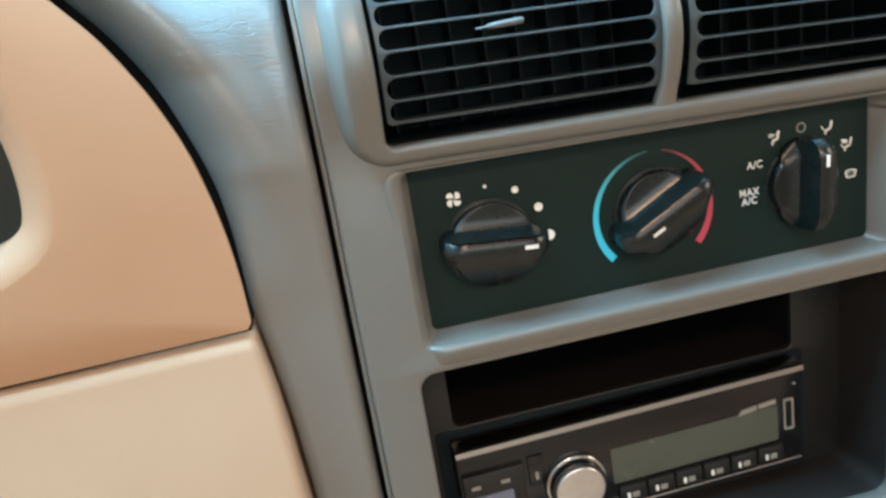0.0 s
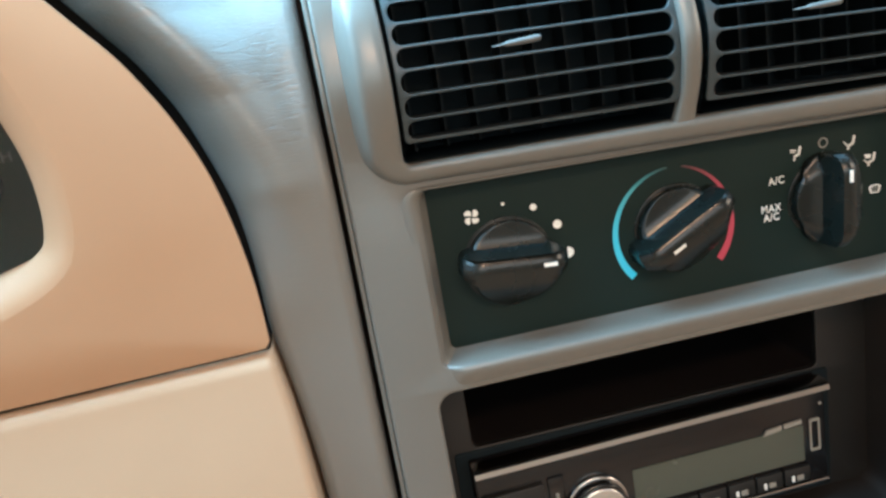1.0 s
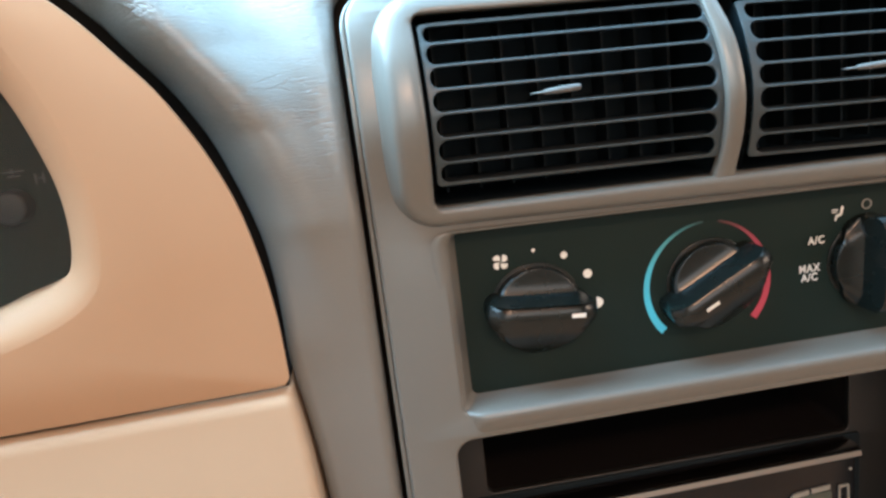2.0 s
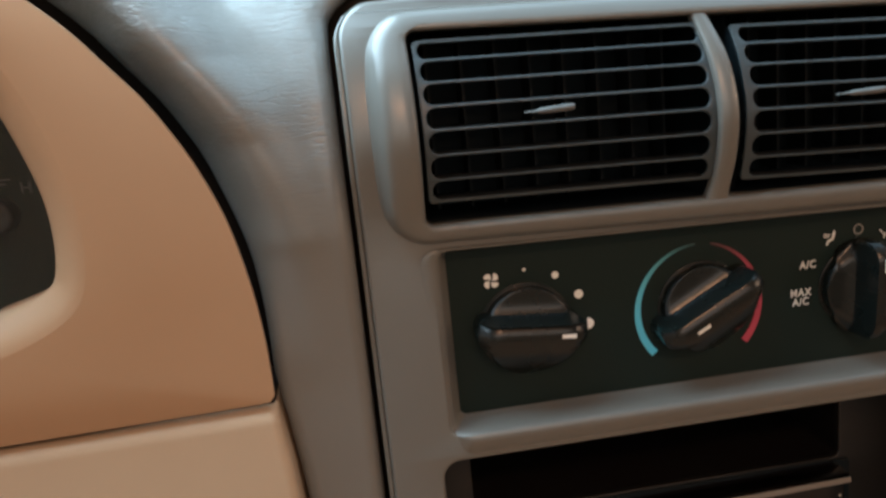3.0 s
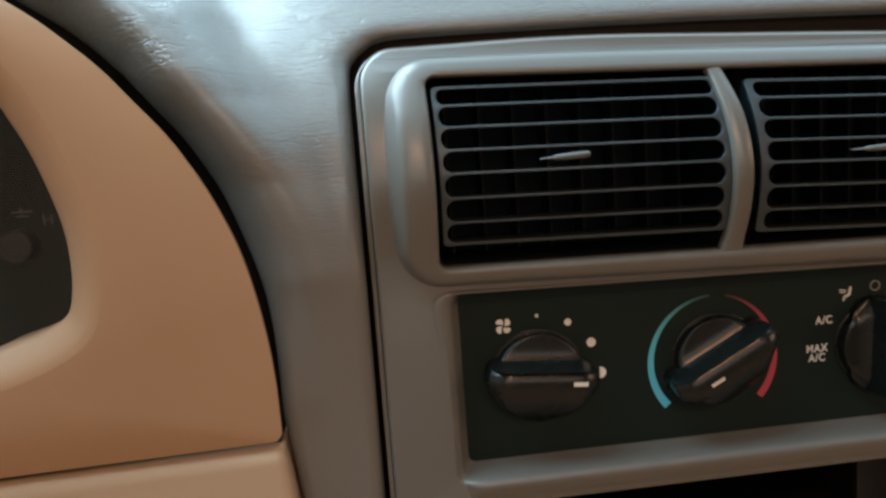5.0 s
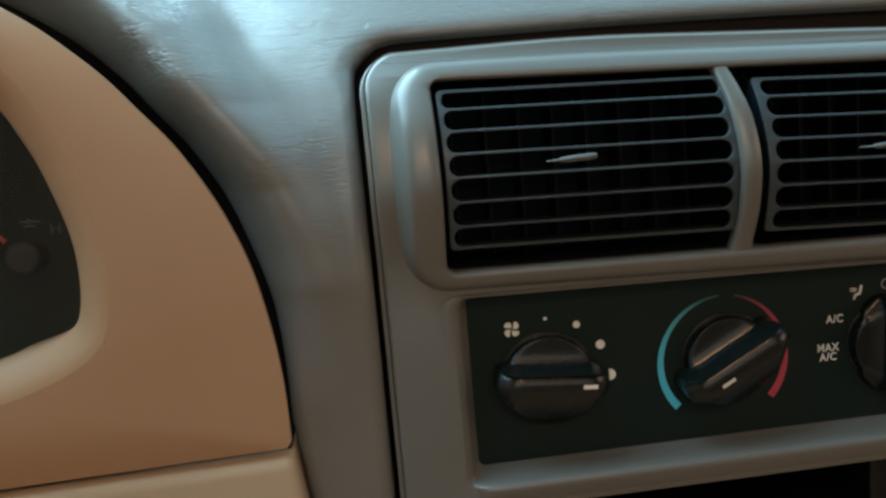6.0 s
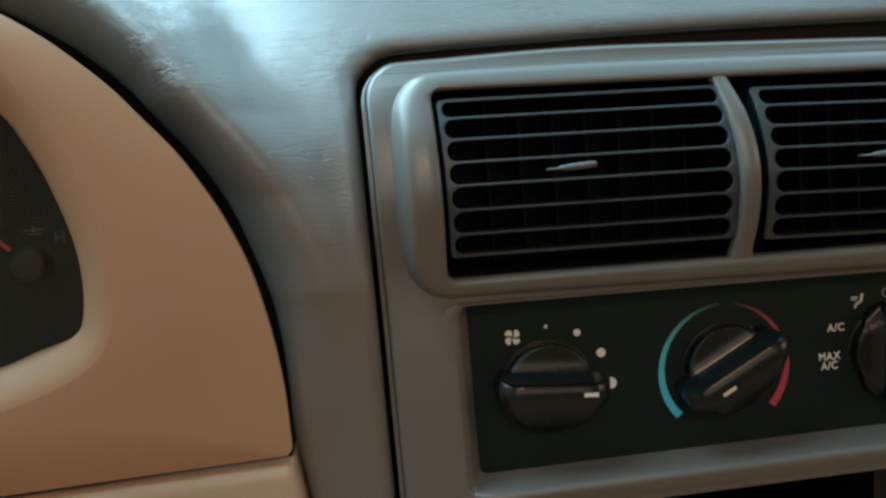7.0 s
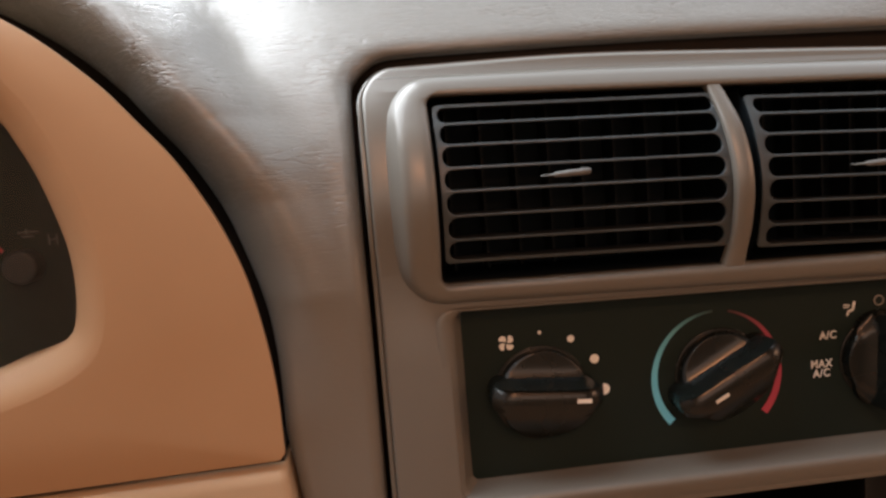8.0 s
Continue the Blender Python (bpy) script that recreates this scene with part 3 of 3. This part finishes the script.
def air_vent(x0, x1, tab_x, rim):
    vent = thing("air_vent", "dark grey slatted air vent with pill-shaped slots and silver tab", "air vent", (x0, 0, 0.08), group="dashboard air vents")
    holes = []
    for a, b in zip(BARS, BARS[1:]):
        lo, hi = a + 0.00047, b - 0.00047
        r = (hi - lo) / 2 * 0.98
        holes.append(rrect(x0 + rim[0], x1 - rim[1], lo, hi, r, arc=8, side=12))
    out = rrect(x0, x1, BARS[0] - 0.0008, BARS[-1] + 0.0008, 0.002, side=40)
    bm = plate([out] + holes, 0, 0.0016, 0.0003, turns=2)
    part("louvre_frame", bend(bm, lambda x, z: (float(louvre_y(z)), bow(x))), LOUVRE, vent)
    for z in BARS:
        y = float(louvre_y(z))
        xs = [x0 + 0.0015 + (x1 - x0 - 0.003) * k / 12 for k in range(13)]
        bm = loft([[(x, y + b, z + c + bow(x)) for x in xs] for b, c in ((0.014, -0.0005), (0.0012, -0.0005), (0.0012, 0.0005), (0.014, 0.0005))], closed=False)
        part("slat", bm, SLAT, vent)
    n = 8
    for k in range(n):
        x = x0 + (k + 0.5) * (x1 - x0) / n
        part("vane", box(x - 0.0005, x + 0.0005, 0.014, 0.028, 0.080, 0.146), VANE, vent)
    tunnel = [[(x, float(louvre_y(z)) + deep if deep < 0.01 else deep, z + sag(x, z)) for x, z in rrect(x0 - 0.0003, x1 + 0.0003, 0.0792, 0.1468, 0.002)] for deep in (0.002, 0.030)]
    part("duct", loft(tunnel, cap=True), BLACK, vent, "black air duct")
    z = 0.1165
    y = float(louvre_y(z))
    rings = []
    for u, w, h, fwd in ((0.12, 0.0006, 0.0004, 0.001), (0.22, 0.0011, 0.0006, 0.003), (0.32, 0.0014, 0.0008, 0.0045), (0.36, 0.0017, 0.0016, 0.0048), (0.6, 0.0022, 0.0020, 0.0058), (0.9, 0.0024, 0.0021, 0.0064), (0.98, 0.0020, 0.0018, 0.0064), (1.0, 0.0010, 0.0010, 0.0062)):
        x = tab_x + 0.0025 + 0.0195 * u
        w, h, fwd = w * 0.7, h * 0.6, fwd * 0.7
        rings.append([(x, y - fwd + w * math.cos(a), z + bow(x) + 0.0012 * u + h * math.sin(a)) for a in [2 * math.pi * i / 14 for i in range(14)]])
    part("tab", loft(rings, cap=True), SILVER, vent, "worn silver sliding tab", smooth=50)
    return vent


air_vent(-0.0066, 0.1009, 0.0245, (0.0016, 0.0024))
air_vent(0.1120, 0.2116, 0.1415, (0.0027, 0.0030))

# ---- climate control panel ----
climate = thing("climate_control_panel", "charcoal climate control panel with three black rotary knobs", "control panel", (0.1, 0, 0))
part("faceplate", plate([rrect(-0.0018, 0.2020, -0.0016, 0.0690, 0.003)], 0.0, 0.004, 0.0002), CHARCOAL, climate)
K1, K2, K3 = (0.0275, 0.0285), (0.1000, 0.0295), (0.1696, 0.0285)


def knob(centre, turn, upper=1, mark=(0.0100, 0.0155), mark_v=0.0012, R=0.0176, top=0.0178, reach=0.0214, edge_v=0.0060, ends=None):
    """A round knob with a bar across it: one half is scooped out up to the bar's sharp edge, the other falls from it to the rim.
    turn: degrees of the pointer, clockwise from the top; upper: the side of the scoop;
    ends: from and to where the bar's ends reach across, how far they round off, and how squarely."""
    cx, cz = centre
    a0 = radians(90 - turn)
    ux, uz = math.cos(a0), math.sin(a0)
    shelf = 0.0050

    def place(u, v, h):
        v *= upper
        return (cx + u * ux - v * uz, -h, cz + u * uz + v * ux)

    def half(v):
        """Half the length of the outline at a distance v from the middle line."""
        disc_half = math.sqrt(max(0.0, R * R - v * v))
        lo, hi, fall, square = ends or (-0.0052, edge_v + 0.0014, 0.0052, 2.6)
        if not lo < v < hi:
            return disc_half
        q = (v - (lo + hi) / 2) / ((hi - lo) / 2)
        return max(disc_half, reach - fall * (1 - math.sqrt(max(0.0, 1 - abs(q) ** square))))

    def profile(v):
        foot = edge_v + 0.0016
        if v >= foot:                            # scoop: a shelf that curves up to the foot of the bar
            return shelf + 0.15 * (R - foot) * ((R - v) / (R - foot)) ** 4
        if v >= edge_v:                          # the bar's steep side
            low = shelf + 0.15 * (R - foot)
            return low + (top - low) * (foot - v) / (foot - edge_v)
        q = min(1.0, (edge_v - v) / (R + edge_v))
        rounding = 0.0032 * max(0.0, 1 - (edge_v - v) / 0.0075) ** 2
        return top - rounding - 0.0024 * q - 0.0125 * q ** 2.2

    vs = [R * 0.9995 * math.sin(math.pi * (i / 40 - 0.5)) for i in range(41)] + [edge_v + d for d in (-0.0019, -0.0015, -0.0011, -0.0008, -0.0005, -0.0002, 0.0, 0.0001, 0.0003, 0.0006, 0.001, 0.0016, 0.0022, 0.003, 0.004, 0.005, 0.006)]
    vs = sorted(vs)
    vs = [v for v, w in zip(vs, [-1.0] + vs) if v - w > 0.00008]
    ws = [math.sin(math.pi * (j / 28 - 0.5)) for j in range(29)]
    rows = []
    for v in vs:
        row = []
        for w in ws:
            e = half(v) * (1 - abs(w))
            long = min(1.0, max(0.0, (half(v) - math.sqrt(max(0.0, R * R - v * v))) / 0.003))
            rim = min(1.0, max(0.0, 1 - e / (0.0016 + 0.0060 * long))) ** 2 * (0.0011 + 0.0034 * long)
            row.append((half(v) * w, v, max(0.003, profile(v) - rim)))
        rows.append(row)
    k = part("knob", grid([[place(*p) for p in row] for row in rows]), KNOB, climate, "black rotary knob", smooth=50)
    rim_line = rows[0] + [r[-1] for r in rows[1:-1]] + rows[-1][::-1] + [r[0] for r in rows[-2:0:-1]]
    part("skirt", loft([[place(u, v, -0.0005) for u, v, h in rim_line], [place(u, v, h) for u, v, h in rim_line]]), KNOB, k, smooth=50)
    u0, u1 = mark
    bm = bmesh.new()
    quad = [bm.verts.new(place(u, mark_v + v, profile(mark_v + v) + 0.00012)) for u, v in ((u0, -0.0008), (u1, -0.0008), (u1, 0.0008), (u0, 0.0008))]
    bm.faces.new(quad)
    geo = bmesh.ops.extrude_face_region(bm, geom=bm.faces[:])
    bmesh.ops.translate(bm, verts=[g for g in geo["geom"] if isinstance(g, bmesh.types.BMVert)], vec=(0, 0.0006, 0))
    part("pointer_mark", bm, PRINT, k, "white pointer line")
    part("collar_ring", disc(cx, cz, R + 0.0012, -0.0006, 0.001, 0.0004), KNOB, k, "thin dark ring round the knob's foot")


knob((0.0280, 0.0310), 95, 1)
knob((0.1012, 0.0305), 242, -1, (0.0052, 0.0110), -0.0008, reach=0.0230)
knob((0.1692, 0.0303), 2, 1, (0.0085, 0.0135), -0.0010, R=0.0160, reach=0.0198, edge_v=0.0036, ends=(-0.0115, 0.0115, 0.0086, 2.0))


def on_dial(centre, r, angle):
    a = radians(90 - angle)
    return centre[0] + r * math.cos(a), centre[1] + r * math.sin(a)


for angle, r in ((3, 0.0007), (31, 0.0014), (59, 0.0018), (88, 0.0021)):
    x, z = on_dial(K1, 0.0264, angle)
    if angle < 88:
        part("speed_dot", disc(x, z, r, -0.0003, 0.001), PRINT, climate, "white fan speed dot")
    else:
        half = [(x - 0.0008 + 0.0026 * math.cos(radians(a)), z + 0.0023 * math.sin(radians(a))) for a in range(-90, 91, 10)]
        part("speed_dot", plate([half], -0.0003, 0.001), PRINT, climate, "white half-round fan speed dot")
fx, fz = on_dial(K1, 0.0264, -27)
for k in range(4):
    a = radians(33 + 90 * k)
    pts = []
    for i in range(16):
        t = 2 * math.pi * i / 16
        rad, ang = 0.0019 + 0.0015 * math.cos(t), a + 0.66 * math.sin(t) * (0.85 + 0.15 * math.cos(t)) + 0.25 * math.cos(t)
        pts.append((fx + rad * math.cos(ang), fz + rad * math.sin(ang)))
    part("fan_blade_mark", plate([pts], -0.0003, 0.001), PRINT, climate, "white fan symbol blade")


def arc_mark(name, a0, a1, w0, w1, mat, label):
    """A tapering band round the middle knob, from angle a0 to a1 (clockwise from the top)."""
    outer_pts, inner_pts = [], []
    for i in range(33):
        u = i / 32
        a, w = a0 + (a1 - a0) * u, w0 + (w1 - w0) * u
        outer_pts.append(on_dial(K2, 0.0272, a))
        inner_pts.append(on_dial(K2, 0.0272 - w, a))
    part(name, plate([outer_pts + inner_pts[::-1]], -0.0003, 0.001), mat, climate, label)


arc_mark("cold_band", -131, -2, 0.0033, 0.0008, COLD, "light blue cold band fading to the top")
arc_mark("hot_band", 131, 12, 0.0031, 0.0008, HOT, "red hot band fading to the top")
part("lettering", lettering("A/C", 0.0046, 0.1473, 0.0414, -0.0003, bold=0.00004, narrow=0.88), PRINT, climate, "white letters A/C")
part("lettering", lettering("MAX", 0.0046, 0.1442, 0.0298, -0.0003, bold=0.00004, narrow=0.88), PRINT, climate, "white letters MAX")
part("lettering", lettering("A/C", 0.0046, 0.1442, 0.0259, -0.0003, bold=0.00004, narrow=0.88), PRINT, climate, "white letters A/C")


def stroke(a, b, w, n=6):
    """A round-ended line as an outline."""
    (ax, az), (bx, bz) = a, b
    t = math.atan2(bz - az, bx - ax)
    pts = [(bx + w * math.cos(t - math.pi / 2 + math.pi * i / n), bz + w * math.sin(t - math.pi / 2 + math.pi * i / n)) for i in range(n + 1)]
    pts += [(ax + w * math.cos(t + math.pi / 2 + math.pi * i / n), az + w * math.sin(t + math.pi / 2 + math.pi * i / n)) for i in range(n + 1)]
    return pts


def seat_symbol(x, z, arrow):
    """A seated figure reduced to plain strokes, with an airflow arrow."""
    s = 0.0016
    lines = [((1.2, 1.6), (0.8, -0.2), 0.30), ((0.8, -0.2), (-0.4, -0.6), 0.30), ((-0.4, -0.6), (-0.7, -1.5), 0.22)]
    lines += {"face": [((-1.6, 1.2), (-0.1, 1.0), 0.14), ((-1.6, 0.6), (-0.3, 0.5), 0.12)],
              "floor": [((-1.8, 0.6), (-0.8, -0.7), 0.14)],
              "mix": [((-1.8, 0.2), (-0.9, -0.8), 0.14), ((-1.5, 1.4), (-0.2, 1.2), 0.30), ((-1.3, 0.8), (-0.2, 0.7), 0.22)]}[arrow]
    bm = bmesh.new()
    for a, b, w in lines:
        one = plate([stroke((x + a[0] * s, z + a[1] * s), (x + b[0] * s, z + b[1] * s), w * s)], -0.0003, 0.001)
        me = bpy.data.meshes.new("stroke")
        one.to_mesh(me)
        one.free()
        bm.from_mesh(me)
        bpy.data.meshes.remove(me)
    part("airflow_symbol", bm, PRINT, climate, "small white airflow symbol")


for angle, arrow in ((-29, "face"), (29, "floor"), (58, "mix")):
    seat_symbol(*on_dial(K3, 0.0260, angle), arrow)
ox, oz = on_dial(K3, 0.0252, 0)
circle = lambda r: [(ox + r * math.cos(2 * math.pi * i / 24), oz + r * math.sin(2 * math.pi * i / 24)) for i in range(24)]
part("off_symbol", plate([circle(0.0022), circle(0.0017)], -0.0003, 0.001), FAINT, climate, "faint grey off ring")
dx, dz = on_dial(K3, 0.0240, 89)
screen = [(dx - 0.0022, dz - 0.0017), (dx + 0.0018, dz - 0.0017), (dx + 0.0028, dz + 0.0012), (dx + 0.0012, dz + 0.0020), (dx - 0.0014, dz + 0.0020), (dx - 0.0030, dz + 0.0012)]
cut = [(dx + (x - dx) * 0.72, dz + (z - dz) * 0.72) for x, z in screen]
part("defrost_symbol", plate([screen, cut], -0.0003, 0.001), PRINT, climate, "small white windscreen symbol")
for k in range(3):
    part("defrost_wave", plate([stroke((dx - 0.0012 + 0.0012 * k, dz - 0.0011), (dx - 0.0010 + 0.0012 * k, dz + 0.0011), 0.0002)], -0.0003, 0.001), FAINT, climate)

# ---- stereo bay ----
bay = thing("stereo_bay", "dark grey plastic stereo bay with an open storage pocket", "bay", (0.1, 0.03, -0.14))
depth = 0.030
rings = []
for e, y in ((0.0004, -0.0055), (0.0004, 0.010), (0.0006, depth)):
    rings.append(ring_at(inset(BAY_HOLE, -e), y))
part("bay_sides", loft(rings), BAY_SIDE, bay, smooth=50)
POCKET = rrect(0.0040, 0.1835, -0.0662, -0.0200, 0.0035)
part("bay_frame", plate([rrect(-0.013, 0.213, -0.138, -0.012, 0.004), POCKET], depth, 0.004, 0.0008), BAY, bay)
# black plate put in for the shade of the recess round the stereo
part("stereo_shade_plate", plate([rrect(-0.0058, 0.1885, -0.1340, -0.0672, 0.002)], depth - 0.0012, 0.004, 0.0006), BLACK, bay, "black plate for the shade round the stereo")
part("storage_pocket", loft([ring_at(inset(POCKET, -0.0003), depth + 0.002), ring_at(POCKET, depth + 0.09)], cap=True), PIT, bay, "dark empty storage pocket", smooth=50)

# ---- car stereo ----
stereo = thing("car_stereo", "black car stereo with silver trim, round knob and grey display", "car stereo", (0.09, 0.02, -0.122))
SX0, SX1, SZ0, SZ1, SY = 0.0002, 0.1800, -0.1262, -0.0708, 0.020
part("stereo_body", box(SX0, SX1, SY, 0.10, SZ0, SZ1, 0.0012), GLOSS, stereo)
sect = [(SY + 0.004, -0.0036), (SY - 0.0048, -0.0036), (SY - 0.0051, -0.0033), (SY - 0.0046, -0.0008), (SY - 0.0018, 0.0006), (SY + 0.004, 0.0007)]
bm = grid([[(x, y, SZ1 + z) for y, z in sect] for x in (SX0 + 0.0004, SX1 - 0.0004)])
part("top_trim", bm, CHROME, stereo, "polished silver top trim strip")
bm = box(0.045, SX1 - 0.001, SY - 0.0025, SY + 0.003, SZ0 - 0.0002, SZ0 + 0.0018, 0.0006)
part("bottom_trim", bm, CHROME, stereo, "thin silver bottom trim strip")
part("display", plate([rrect(0.0768, 0.1672, -0.1128, -0.0930, 0.0008)], SY - 0.0006, 0.002), LCD, stereo, "unlit grey-green display")
part("button_block", box(0.0016, 0.0322, SY - 0.0030, SY + 0.002, -0.1240, -0.0862, 0.0010), BAY, stereo)
part("function_window", plate([rrect(0.0060, 0.0255, -0.1180, -0.0980, 0.0010)], SY - 0.0036, 0.002), LCD_BLUE, stereo, "dim blue button window")
for x in (0.0055, 0.0200):
    part("button_mark", plate([rrect(x, x + 0.0045, -0.0938, -0.0920, 0.0003)], SY - 0.0034, 0.001), FAINT, stereo)
part("side_key", box(0.0345, 0.0425, SY - 0.0018, SY + 0.002, -0.1010, -0.0850, 0.0008), GLOSS, stereo)
part("button_mark", plate([rrect(0.0375, 0.0390, -0.0975, -0.0935, 0.0003)], SY - 0.0022, 0.001), FAINT, stereo)
KX, KZ = 0.0572, -0.1056
vol = part("volume_knob", disc(KX, KZ, 0.0158, SY - 0.003, SY + 0.002, 0.0012), CHROME, stereo, "round volume knob with silver ring")
part("collar", disc(KX, KZ, 0.0142, SY - 0.0070, SY - 0.002, 0.0010), GLOSS, vol)
part("cap", disc(KX, KZ, 0.0127, SY - 0.0090, SY - 0.005, 0.0012), BRUSHED, vol, "brushed aluminium knob cap")
part("maker_mark", plate([[(0.1455, -0.0932), (0.1475, -0.0906), (0.1555, -0.0898), (0.1555, -0.0922)]], SY - 0.0012, 0.001), FAINT, stereo)
part("maker_mark", plate([[(0.1566, -0.0921), (0.1566, -0.0897), (0.1662, -0.0892), (0.1662, -0.0916)]], SY - 0.0012, 0.001), FAINT, stereo)
part("usb_port", plate([rrect(0.1706, 0.1762, -0.1086, -0.0908, 0.0010), rrect(0.1715, 0.1752, -0.1074, -0.0920, 0.0006)], SY - 0.0008, 0.002), FAINT, stereo, "upright socket with a grey rim")
part("indicator", disc(0.1770, -0.0832, 0.0008, SY - 0.0006, SY + 0.001, n=16), FAINT, stereo)
for k in range(6):
    x = 0.0790 + 0.0152 * k
    part("preset_button", box(x, x + 0.0140, SY - 0.0020, SY + 0.002, -0.1238, -0.1150, 0.0006), BAY, stereo)
    part("button_mark", plate([rrect(x + 0.0035, x + 0.0050, -0.1222, -0.1190, 0.0003)], SY - 0.0024, 0.001), PRINT, stereo)
    part("button_mark", plate([rrect(x + 0.0062, x + 0.0098, -0.1220, -0.1192, 0.0003)], SY - 0.0024, 0.001), FAINT, stereo)

# the stereo leans a little in its bay
stereo.matrix_world = Matrix.Translation((0.0, 0.02, -0.0722)) @ pose(0, 0, 0, 0, -1.0, 0) @ Matrix.Translation((0.0, -0.02, 0.0722)) @ stereo.matrix_world

# ---- marks on the gauge ----
part("lettering", lettering("H", 0.0062, -0.1530, 0.1060, 0.0176), DIM, gauges, "faint letter H")
hub = part("hub", disc(-0.1635, 0.0970, 0.0064, 0.0100, 0.018, 0.0015), HUB, gauges, "grey needle hub")
part("needle", plate([[(-0.1690, 0.1040), (-0.1700, 0.1030), (-0.1800, 0.1128), (-0.1792, 0.1136)]], 0.0120, 0.001), NEEDLE, gauges, "red needle")
part("tick_mark", plate([rrect(-0.1660, -0.1580, 0.1095, 0.1101, 0.0002)], 0.0176, 0.001), DIM, gauges)
part("tick_mark", plate([rrect(-0.1645, -0.1600, 0.1078, 0.1084, 0.0002)], 0.0176, 0.001), DIM, gauges)
part("tick_mark", plate([rrect(-0.1628, -0.1620, 0.1090, 0.1112, 0.0002)], 0.0176, 0.001), DIM, gauges)
